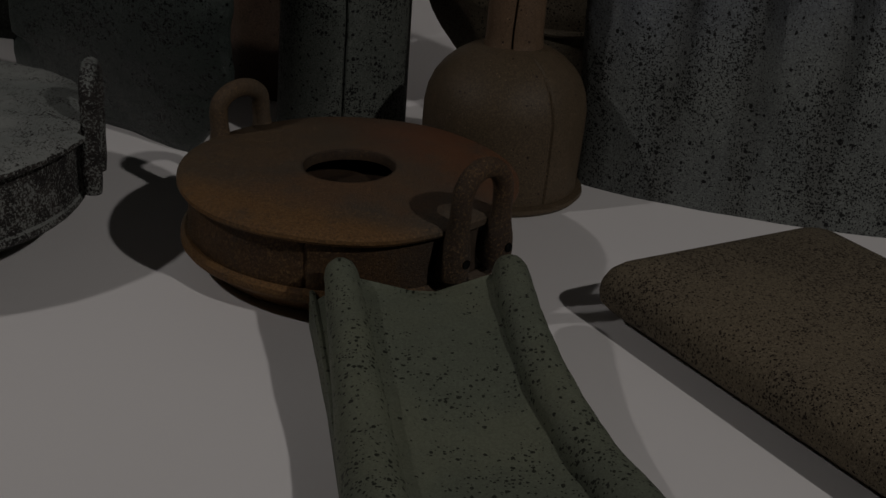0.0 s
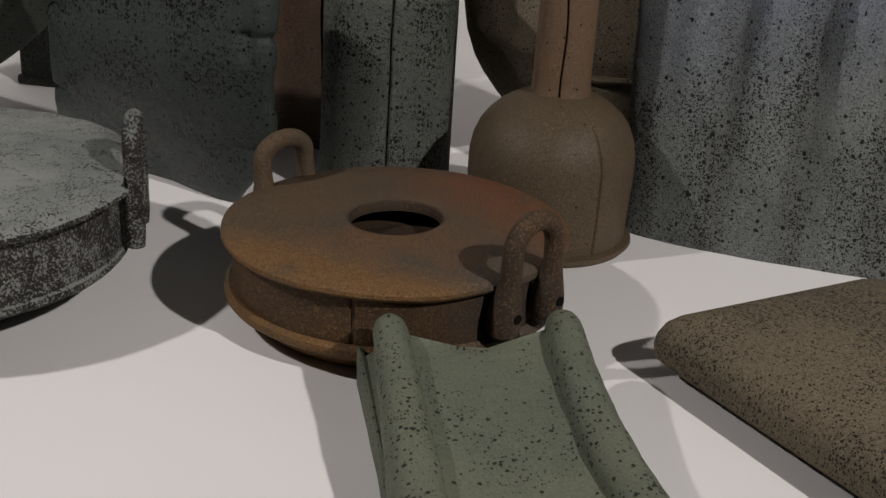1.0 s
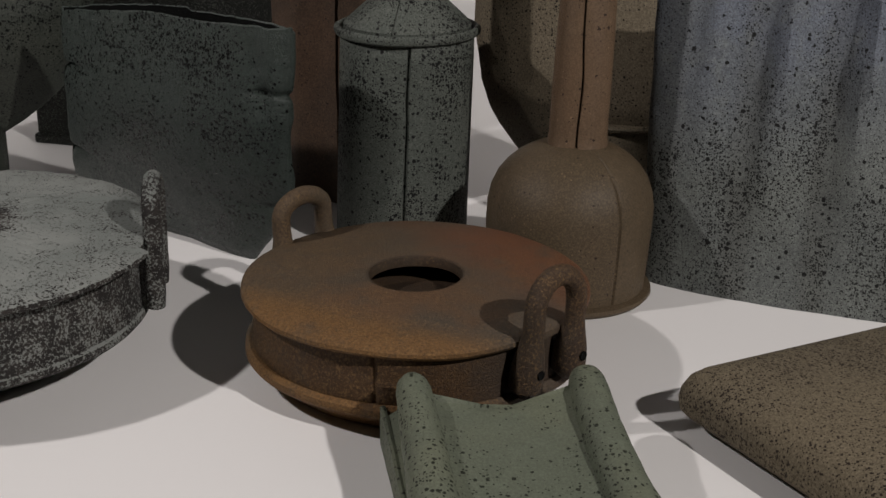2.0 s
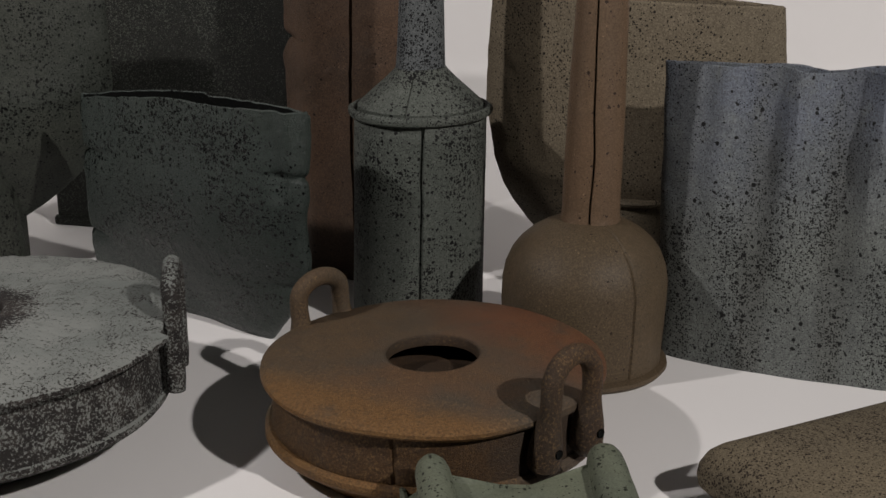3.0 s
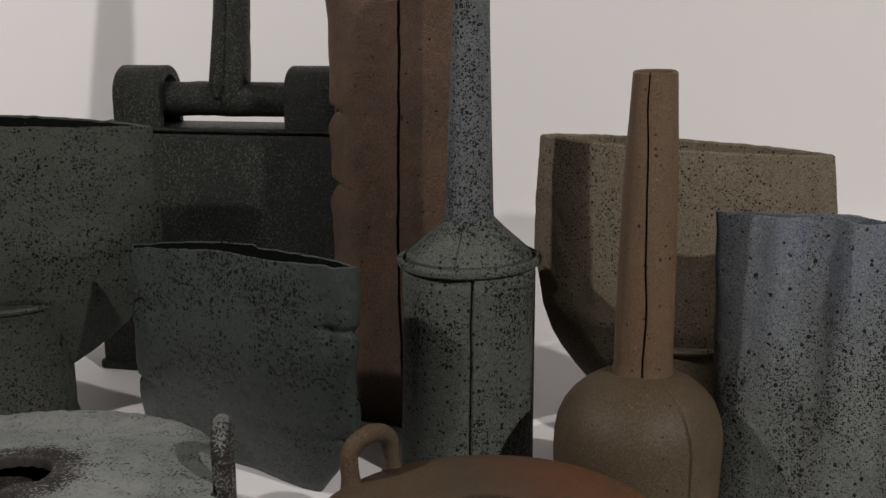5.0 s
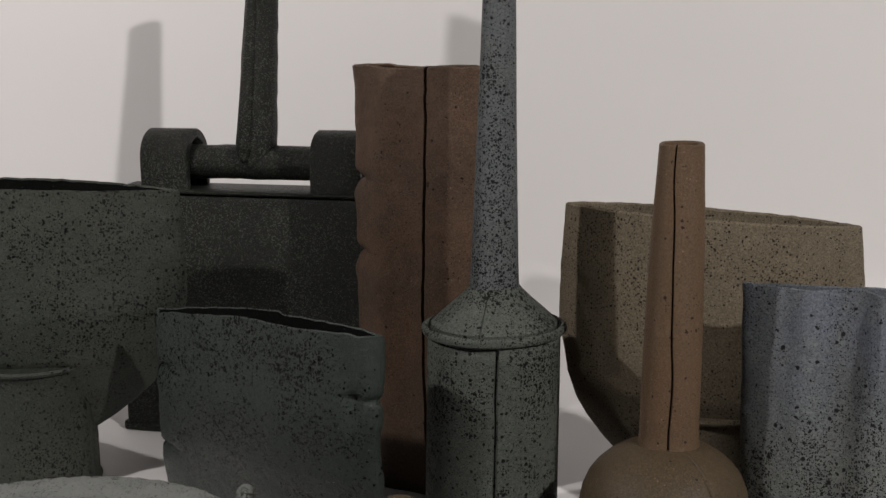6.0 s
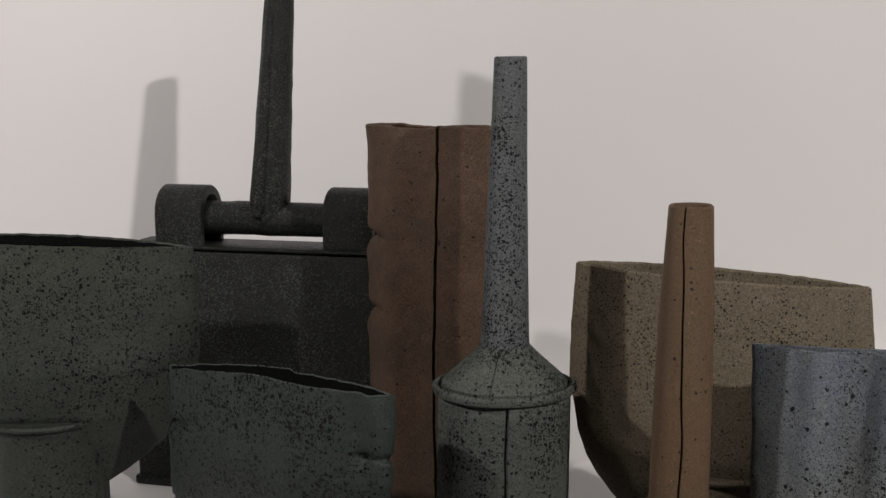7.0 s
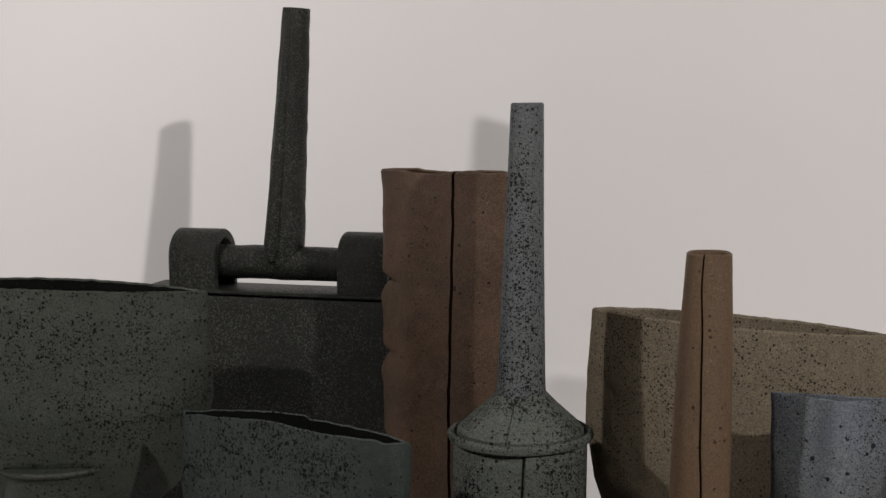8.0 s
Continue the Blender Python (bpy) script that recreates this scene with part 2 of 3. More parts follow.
M_RUST = rusty("rust_brown_stoneware")
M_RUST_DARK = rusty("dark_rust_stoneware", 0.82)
M_RUST_LOOP = rusty("flecked_dark_rust_stoneware", 0.7, 0.42, 0.85)
# near-black, for the insides of two vessels and the peg holes
M_DARK = stoneware("near_black_inside", (0.0045, 0.005, 0.0047), (0.006, 0.0064, 0.006), (0.03, 0.032, 0.03), (300, 0.3, 0.3), (500, 0.3, 0.3), rough=0.85, gloss=0.06)
M_CRUST = crusted("white_crusted_stoneware")
M_WHITE = plaster("white_painted_board", (0.71, 0.697, 0.69), 5)
M_ROOM = plaster("grey_painted_room", (0.09, 0.088, 0.086), 2)
M_FLOOR = plaster("grey_concrete", (0.3, 0.29, 0.28), 4)


# ---- mesh helpers ----
def loft(bm, rings, cap_start=True, cap_end=True):
    """Quads between closed rings of equal length."""
    rows = [[bm.verts.new(p) for p in ring] for ring in rings]
    n = len(rows[0])
    for a, b in zip(rows, rows[1:]):
        for i in range(n):
            bm.faces.new((a[i], a[(i + 1) % n], b[(i + 1) % n], b[i]))
    for row, wanted in ((rows[0], cap_start), (rows[-1], cap_end)):
        if wanted:
            mid = bm.verts.new(sum((v.co for v in row), Vector()) / n)
            for i in range(n):
                bm.faces.new((row[i], row[(i + 1) % n], mid))
    return bm


def thing(name, at, label, category, group=""):
    ob = new(name)
    ob.empty_display_size = 0.05
    ob.location = at
    return tagged(ob, label, category, group)


def part(name, bm, material, parent, label=""):
    """Links a bmesh in world coordinates as one mesh object under parent."""
    origin = Vector()
    up = parent
    while up is not None:
        origin += up.location
        up = up.parent
    bmesh.ops.translate(bm, verts=bm.verts, vec=-origin)
    bmesh.ops.recalc_face_normals(bm, faces=bm.faces)
    mesh = bpy.data.meshes.new(name)
    bm.to_mesh(mesh)
    bm.free()
    mesh.polygons.foreach_set("use_smooth", [True] * len(mesh.polygons))
    mesh.set_sharp_from_angle(angle=radians(42))
    mesh.materials.append(material)
    ob = new(name, mesh)
    ob.parent = parent
    return tagged(ob, label)


def ruffle(p, scale, amount, seed=0.0):
    return noise.noise(Vector((p[0] * scale + seed, p[1] * scale, p[2] * scale))) * amount


def turns(n, dense=()):
    """Angles in degrees round a circle, with extra ones close to the seams."""
    out = set(round(360 * i / n, 3) for i in range(n))
    for d in dense:
        out = set(a for a in out if abs((a - d + 180) % 360 - 180) > 3.2)
        out |= set(round((d + e) % 360, 3) for e in (-3, -2, -1.2, -0.9, -0.5, 0, 0.5, 0.9, 1.2, 2, 3))
    return sorted(out)


def lathe(profile, axis, n=96, seam=None, deep=0.0022, lap=0.0014, wobble=0.004, square=2.0, seed=0.0, cap_start=True, cap_end=True, drift=0.0, gap=1.1, ears=0.0):
    """A turned body from (radius, z) rows; axis(z) gives its centre. seam: the angle of a lapped vertical joint."""
    bm = bmesh.new()
    angles = turns(n, (seam % 360,) if seam is not None else ())
    rings = []
    for r, z in profile:
        cx, cy = axis(z)
        ring = []
        for a in angles:
            sway = drift * (z - profile[0][1]) + (7 * noise.noise(Vector((z * 16, seed, 7))) if drift else 0)
            c, s = math.cos(radians(a + sway)), math.sin(radians(a + sway))
            k = (abs(c) ** square + abs(s) ** square) ** (-1 / square)
            rr = r * k * (1 + ruffle((c, s, z * 8), 1.6, wobble, seed) + ruffle((c * 2, s * 2, z * 30), 1.6, wobble * 0.4, seed + 4))
            if seam is not None:
                off = (a - seam + 180) % 360 - 180
                off -= 0 if drift else 0.8 * noise.noise(Vector((z * 25, seed, 3)))
                rr += lap * (0.5 - (off % 360) / 360) - deep * max(0.0, 1 - (abs(off) / gap) ** 2)
            rr += ears * (math.exp(-(((a + 5) % 360 - 5) / 7) ** 2) + math.exp(-((a - 180) / 7) ** 2))
            ring.append((cx + rr * c, cy + rr * s, z))
        rings.append(ring)
    return loft(bm, rings, cap_start, cap_end)


def steps(a, b, n):
    return [a + (b - a) * i / n for i in range(n + 1)]


def mix_rows(rows, z):
    """Smooth value from (z, value) rows."""
    rows = sorted(rows)
    if z <= rows[0][0]:
        return rows[0][1]
    for (z0, v0), (z1, v1) in zip(rows, rows[1:]):
        if z <= z1:
            f = (z - z0) / (z1 - z0)
            return v0 + (v1 - v0) * f
    return rows[-1][1]


def flat_vessel(centre, degrees, height, half_long, half_deep, thick, power=2.0, n=128, levels=40, shape=None, rim=None, lean=None, floor=0.03, halves=False, angles=None):
    """A flattened, open vessel. half_long(z) and half_deep(z) give the plan, shape(u, v, z) bends it, rim(u) lifts the lip."""
    turn = Matrix.Rotation(radians(degrees), 3, "Z")

    def outline(z, inset):
        a, b = max(half_long(z) - inset, 0.004), max(half_deep(z) - inset, 0.003)
        ring = []
        for i in range(n):
            t = angles[i] if angles else 2 * math.pi * i / n
            t -= 0.32 * math.sin(2 * t) if a > b * 1.5 and power >= 2 and not angles else 0
            c, s = math.cos(t), math.sin(t)
            u = a * math.copysign(abs(c) ** (2 / power), c)
            v = b * math.copysign(abs(s) ** (2 / power), s)
            if power < 2:
                u, v = a * c, b * s * abs(s) ** 0.7
            zz = z
            if shape:
                u, v = shape(u, v, z, a, b)
            if rim:
                zz += rim(u / a, v / b) * (z / height) ** 3
            p = turn @ Vector((u, v, 0))
            dx, dy = lean(z) if lean else (0, 0)
            q = Vector((centre[0] + p.x + dx, centre[1] + p.y + dy, zz))
            q.x += ruffle(q, 22, 0.0014, 5)
            q.y += ruffle(q, 18, 0.0018, 9) + ruffle(q, 75, 0.0006, 2)
            q.x += ruffle(q, 80, 0.0006, 7)
            q.z += ruffle((q.x, q.y, 0), 90, 0.0014, 4) * (z / height) ** 6
            ring.append(q)
        return ring

    zs = steps(0.0, height, levels)
    outer = [outline(z, 0.0) for z in zs]
    inner = [outline(z, thick) for z in reversed([z for z in zs if z > floor])]
    lip = [(p * 0.5 + q * 0.5) + Vector((0, 0, thick * 0.35)) for p, q in zip(outer[-1], inner[0])]
    rim_mesh = loft(bmesh.new(), [outer[-1], lip, inner[0]], False, False)
    if not halves:
        return [loft(bmesh.new(), outer, True, False), loft(bmesh.new(), inner, False, True), rim_mesh]
    out = []
    for lo, hi in ((0, n // 2), (n // 2, n)):
        bm = bmesh.new()
        for rows in (outer,):
            strip = [[bm.verts.new(r[k % n]) for k in range(lo, hi + 1)] for r in rows]
            for a, b in zip(strip, strip[1:]):
                for k in range(len(a) - 1):
                    bm.faces.new((a[k], a[k + 1], b[k + 1], b[k]))
            bm.faces.new(strip[0])
        out.append(bm)
    return out + [loft(bmesh.new(), inner, False, True), rim_mesh]


def tube(points, radii, n=20, square=2.0, cap=True):
    """A rounded rod along points, with a radius for each."""
    bm = bmesh.new()
    pts = [Vector(p) for p in points]
    rings, side = [], None
    for i, p in enumerate(pts):
        d = (pts[min(i + 1, len(pts) - 1)] - pts[max(i - 1, 0)]).normalized()
        if side is None:
            side = d.orthogonal().normalized()
        side = (side - d * side.dot(d)).normalized()
        other = d.cross(side)
        ring = []
        for k in range(n):
            t = 2 * math.pi * k / n
            rr = radii[i] * (1 + ruffle((p.x * 40 + math.cos(t), p.y * 40 + math.sin(t), p.z * 40), 1.2, 0.06))
            ring.append(p + side * rr * math.cos(t) + other * rr * math.sin(t))
        rings.append(ring)
    return loft(bm, rings, cap, cap)


def rod(points, r, tip=0.6):
    """Radii that round off both ends of a rod."""
    n = len(points)
    out = []
    for i in range(n):
        e = min(i, n - 1 - i)
        out.append(r * (math.sqrt(max(0.05, 1 - (1 - min(1, e / 3)) ** 2)) if e < 3 else 1.0))
    return out


def slab_box(lo, hi, frame_matrix=None, bevel=0.004, segments=2):
    bm = bmesh.new()
    bmesh.ops.create_cube(bm, size=1)
    for v in bm.verts:
        v.co = Vector([lo[i] if v.co[i] < 0 else hi[i] for i in range(3)])
    if bevel:
        bmesh.ops.bevel(bm, geom=bm.edges[:], offset=bevel, segments=segments, affect="EDGES", profile=0.5)
    if frame_matrix:
        bmesh.ops.transform(bm, matrix=frame_matrix, verts=bm.verts)
    return bm


# ---- setting ----
def setting(name, bm, material, label):
    mesh = bpy.data.meshes.new(name)
    bmesh.ops.recalc_face_normals(bm, faces=bm.faces)
    bm.to_mesh(mesh)
    bm.free()
    mesh.materials.append(material)
    return tagged(new(name, mesh), label, kind="structure")


WALL_Y = 1.88
COVE = 0.18
setting("display_plinth", slab_box((-3.98, -0.05, -0.9), (3.98, WALL_Y, 0.0), bevel=0.003), M_WHITE, "white painted display plinth with smooth matt top")
profile = [(WALL_Y - COVE + COVE * math.sin(radians(1.875 * k)), -0.0001 + COVE - COVE * math.cos(radians(1.875 * k))) for k in range(49)] + [(WALL_Y, 2.9), (WALL_Y + 0.15, 2.9), (WALL_Y + 0.15, -0.9), (WALL_Y + 0.002, -0.9), (WALL_Y + 0.002, -0.004), (WALL_Y - COVE, -0.003)]
wall = setting("wall_north", loft(bmesh.new(), [[(x, y, z) for y, z in profile] for x in (-4, 4)], False, False), M_WHITE, "white painted gallery wall curving softly into the plinth")
wall.data.polygons.foreach_set("use_smooth", [True] * len(wall.data.polygons))
wall.data.set_sharp_from_angle(angle=radians(30))
setting("wall_south", slab_box((-4, -4.15, -0.9), (4, -4, 2.9), bevel=0), M_ROOM, "plain grey painted gallery wall")
setting("wall_west", slab_box((-4.15, -4, -0.9), (-4, WALL_Y, 2.9), bevel=0), M_ROOM, "plain grey painted gallery wall")
setting("wall_east", slab_box((4, -4, -0.9), (4.15, WALL_Y, 2.9), bevel=0), M_ROOM, "plain grey painted gallery wall")
setting("floor", slab_box((-4, -4, -1.05), (4, WALL_Y, -0.9), bevel=0), M_FLOOR, "grey concrete gallery floor")
setting("ceiling", slab_box((-4, -4, 2.9), (4, WALL_Y, 3.05), bevel=0), M_ROOM, "plain grey painted ceiling")


# ---- vessels ----
def walls(meshes, material, ob, lining=None):
    """Links the walls, the lining and the rim of a flattened vessel as its parts."""
    names = ("body", "lining", "rim") if len(meshes) == 3 else ("back_wall", "front_wall", "lining", "rim")
    for name, bm in zip(names, meshes):
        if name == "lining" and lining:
            part(name, bm, lining, ob, "near-black lining")
        else:
            part(name, bm, material, ob)


def bottle_vase():
    """Green grey bottle with a conical shoulder and a long neck."""
    axis = lambda z: (-0.107 + 0.024 * z, 1.235 + max(0.0, z - 0.28) * 0.03)
    ob = thing("bottle_vase", (-0.107, 1.235, 0), "speckled grey-green stoneware bottle with conical shoulder and long neck", "vase")
    part("body", lathe([(0.066, 0.0), (0.0705, 0.003)] + [(0.071 - 0.0012 * f, 0.006 + 0.22 * f) for f in steps(0, 1, 16)] + [(0.066, 0.232)], axis, 112, -85, deep=0.0042, gap=1.5, lap=0.002), M_GREEN, ob)
    part("rim", lathe([(0.064, 0.2315), (0.0715, 0.2305), (0.0745, 0.2325), (0.0752, 0.236), (0.0742, 0.2395), (0.0718, 0.241), (0.0694, 0.2395), (0.067, 0.236)], axis, 96, seed=4, wobble=0.012, ears=0.0012), M_GREEN, ob)
    part("shoulder", lathe([(0.066, 0.235), (0.0665, 0.2425), (0.0575, 0.251), (0.048, 0.2595), (0.038, 0.2685), (0.0285, 0.278), (0.0262, 0.281), (0.02, 0.283)], axis, 96, -100, deep=0.0016), M_GREEN, ob)
    neck = [(0.0262 - 0.0092 * f ** 0.8, 0.279 + 0.299 * f) for f in steps(0, 1, 24)]
    part("neck", lathe(neck + [(0.0155, 0.5795), (0.0135, 0.578), (0.013, 0.54)], axis, 64, seed=2, wobble=0.02), M_NECK, ob, "blue-grey densely speckled neck")


def bell_bottle():
    """Brown bottle with a domed body and a tall seamed neck."""
    ob = thing("bell_bottle", (0.067, 1.113, 0), "matt brown stoneware bottle with domed body and tall seamed neck", "vase")
    axis = lambda z: (0.066 + 0.03 * max(0.0, z - 0.05), 1.113 + 0.06 * z)
    dome = [(0.0, 0.0785), (0.012, 0.078), (0.04, 0.0802), (0.07, 0.0815), (0.09, 0.0815), (0.105, 0.079), (0.118, 0.0735), (0.128, 0.066), (0.137, 0.056), (0.143, 0.046), (0.148, 0.034), (0.15, 0.02)]
    part("body", lathe([(r, z) for z, r in dome], axis, 96, -58, deep=0.0016, lap=0.001, wobble=0.012, seed=7), M_BROWN, ob)
    part("foot_ring", lathe([(0.07, 0.0), (0.082, 0.0005), (0.085, 0.004), (0.0845, 0.0075), (0.079, 0.0095)], lambda z: (0.067, 1.113), 96, seed=3, wobble=0.01), M_BROWN, ob)
    neck_axis = lambda z: (0.0668 + 0.033 * z, 1.121 + 0.05 * z)
    neck = [(0.0315, 0.143), (0.0295, 0.15)] + [(mix_rows([(0.15, 0.0288), (0.25, 0.0275), (0.36, 0.0248), (0.437, 0.0212)], z), z) for z in steps(0.157, 0.437, 24)]
    part("neck", lathe(neck + [(0.0195, 0.4385), (0.0172, 0.437), (0.0165, 0.39)], neck_axis, 72, -91, drift=-59, gap=2.2, deep=0.007, lap=0.0012, wobble=0.03, square=2.5, seed=11), M_STEM, ob)


def ruffled_vase():
    """Blue white flattened vase with a ruffled upper part."""
    ob = thing("ruffled_vase", (0.33, 1.10, 0), "blue-white stoneware vase with black speckles and ruffled rim", "vase")

    def shape(u, v, z, a, b):
        side = math.copysign(1, v) * min(1, abs(v) / (0.4 * b))
        lift = max(0.0, min(1.0, (z - 0.06) / 0.17))
        turn = (u + 0.057) * 2 * math.pi / 0.076 + 0.5 * math.sin(z * 14)
        wave = math.cos(turn) + 0.3 * math.cos(2 * turn + 0.7) + 0.25 * math.sin(u * 2 * math.pi / 0.107 + 1)
        inner = max(0.0, min(1.0, (u + a - 0.035) / 0.05, (a - u) / 0.05))
        return u, v + side * wave * 0.0095 * lift * inner * (1 if v < 0 else 0.8)

    walls(flat_vessel((0.3265, 1.096), -18, 0.296, lambda z: 0.19, lambda z: mix_rows([(0, 0.038), (0.12, 0.036), (0.24, 0.024), (0.297, 0.015)], z), 0.0035, 2.2, 260, 60, shape,
                             lambda u, v: 0.003 * math.sin(u * 13 + 1) * min(1.0, max(0.0, u + 0.8) * 2) + (0.0 if v > 0 else 0.001), lambda z: (0.0, 0.06 * z), halves=True), M_BLUE, ob)


def pouch_vase():
    """Dark green pouch vase with pinched sides."""
    ob = thing("pouch_vase", (-0.34, 1.212, 0), "dark green speckled pouch vase with pinched sides and open folded rim", "vase")

    def shape(u, v, z, a, b):
        w, edge = (abs(u) / a) ** 3, u + a
        if u > 0:
            u *= (1.05 - 0.16 * (1 - z / 0.24)) * (1 - 0.36 * max(0.0, 1 - z / 0.1) ** 1.8)
        else:
            u *= 1.035 + 0.22 * max(0.0, 1 - z / 0.17) ** 1.1
        for zn, s, k in ((0.181, -1, 0.008), (0.082, -1, 0.004), (0.184, 1, 0.0045), (0.07, 1, 0.005)):
            if u * s > 0:
                u -= s * k * w * (math.exp(-((z - zn) / 0.0035) ** 2) - 0.55 * math.exp(-((z - zn + 0.02) / 0.013) ** 2) - 0.3 * math.exp(-((z - zn - 0.03) / 0.02) ** 2))
                if s < 0 and v < 0:
                    below = zn - 0.06 * edge - z
                    v += 0.012 * math.exp(-(edge / 0.028) ** 2) * (math.exp(-below / 0.012) if below > 0 else math.exp(below / 0.0016))
        v *= 0.85 + 0.5 * (u / a) * (z / 0.24) ** 2
        v -= 0.18 * max(0.0, u) * max(0.0, 1 - z / 0.07)
        if v < 0:
            # a thumb dent under a crease, and the upright fold beside it
            below = 0.186 + 0.04 * (u - 0.12) - z
            v += 0.006 * math.exp(-((u - 0.14) / 0.012) ** 2) * (math.exp(-(below / 0.03) ** 2) if below > 0 else math.exp(below / 0.004))
            v -= 0.002 * math.exp(-((u - 0.151) / 0.008) ** 2) * min(1.0, z / 0.05)
            v += 0.004 * math.exp(-((u - 0.128) / 0.012) ** 2 - ((z - 0.215) / 0.03) ** 2)
            v -= 0.006 * math.exp(-((u - 0.02) / 0.09) ** 2 - ((z - 0.12) / 0.08) ** 2)
        return u, v

    back = lambda z: 0.036 * max(0.0, 1 - z / 0.16) ** 1.3
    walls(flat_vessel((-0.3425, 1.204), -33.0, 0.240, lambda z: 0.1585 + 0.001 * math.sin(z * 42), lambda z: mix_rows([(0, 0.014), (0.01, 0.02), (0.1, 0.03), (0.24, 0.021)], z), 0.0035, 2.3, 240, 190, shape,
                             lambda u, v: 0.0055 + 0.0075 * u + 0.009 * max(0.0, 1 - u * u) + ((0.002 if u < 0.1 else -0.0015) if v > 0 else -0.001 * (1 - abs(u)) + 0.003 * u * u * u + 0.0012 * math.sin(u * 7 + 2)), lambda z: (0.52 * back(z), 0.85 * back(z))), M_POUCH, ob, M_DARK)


def slit_vase():
    """Tall terracotta vase, pressed flat at the top, turned so that one corner comes forward, with a dark slit down its broad face."""
    ob = thing("slit_vase", (-0.182, 1.4, 0), "tall terracotta brown vase with a dark vertical slit and pinched side", "vase")
    turn, wide, power, cut = radians(-28), 0.093, 2.7, 0.0182
    deep = lambda z: mix_rows([(0, 0.046), (0.3, 0.043), (0.42, 0.037), (0.47, 0.03), (0.5, 0.02)], z)

    def shape(u, v, z, a, b):
        w = (abs(u) / a) ** 4
        for zn, k in ((0.372, 0.012), (0.285, 0.012), (0.18, 0.009), (0.09, 0.008)):
            s = -1 if u < 0 else 1
            u -= s * k * (1.0 if s < 0 else 0.25) * w * (math.exp(-((z - zn) / 0.0045) ** 2) - 0.6 * math.exp(-((z - zn + 0.024) / 0.014) ** 2))
            if s < 0 and v < 0:
                below = zn - 0.05 * (u + a) - z
                v += 0.013 * math.exp(-((u + a) / 0.026) ** 2) * (math.exp(-below / 0.018) if below > 0 else math.exp(below / 0.0022))
        x = u - cut
        if v < 0:
            v += 0.024 * max(0.0, 1 - (abs(x) / 0.0019) ** 6) - 0.003 * math.exp(-((x + 0.06) / 0.018) ** 2) + 0.002 * math.exp(-((x + 0.022) / 0.018) ** 2)
        u -= (0.005 * math.sin(z * 9) + 0.001 * noise.noise(Vector((z * 25, 0, 0))) - 0.001) * max(0.0, 1 - (u / a) ** 2)
        return u, v

    # finely spaced round the slit, coarser towards both ends
    half = [-wide + (wide - 0.002) * (1 - math.cos(math.pi / 2 * k / 70)) for k in range(70)] + [-0.002 + 0.04 * k / 150 for k in range(150)] + [0.038 + (wide - 0.038) * math.sin(math.pi / 2 * k / 60) for k in range(60)]
    angles = [math.pi * k / 280 for k in range(280)] + [2 * math.pi - math.acos(max(-1.0, min(1.0, math.copysign((abs(u) / wide) ** (power / 2), u)))) for u in half]
    walls(flat_vessel((-0.201, 1.362), -28, 0.499, lambda z: wide + mix_rows([(0.1, 0.006), (0.3, 0.004), (0.43, 0.0), (0.5, -0.006)], z), deep, 0.005, power, 560, 150, shape,
                      lambda u, v: 0.0014 * math.sin(u * 4.5 - 1.2) + 0.001, lambda z: (-math.sin(turn) * deep(z), math.cos(turn) * deep(z)), halves=True, angles=angles), M_TERRA, ob)


def footed_vessel(name, label, material, centre, degrees, height, long_rows, deep, foot_r, foot_z, foot_at, rim, lining=None, power=1.85):
    """A flattened round-bottomed vessel on a drum foot with a ledge."""
    ob = thing(name, (*foot_at, 0), label, "vessel")
    low = min(z for z, _ in long_rows)
    body = flat_vessel(centre, degrees, height - low, lambda z: mix_rows(long_rows, z + low), lambda z: mix_rows(deep, z), 0.006, power, 200, 64, None, rim)
    for bm in body:
        bmesh.ops.translate(bm, verts=bm.verts, vec=(0, 0, low))
    walls(body, material, ob, lining)
    axis = lambda z: foot_at
    part("foot", lathe([(foot_r + 0.002, 0.0), (foot_r + 0.003, 0.003)] + [(foot_r, z) for z in steps(0.01, foot_z, 8)], axis, 72, wobble=0.01), material, ob)
    part("ledge", lathe([(foot_r, foot_z - 0.001), (foot_r + 0.006, foot_z), (foot_r + 0.0075, foot_z + 0.003), (foot_r + 0.006, foot_z + 0.006), (foot_r * 0.5, foot_z + 0.008)], axis, 72, wobble=0.015, seed=6), material, ob)


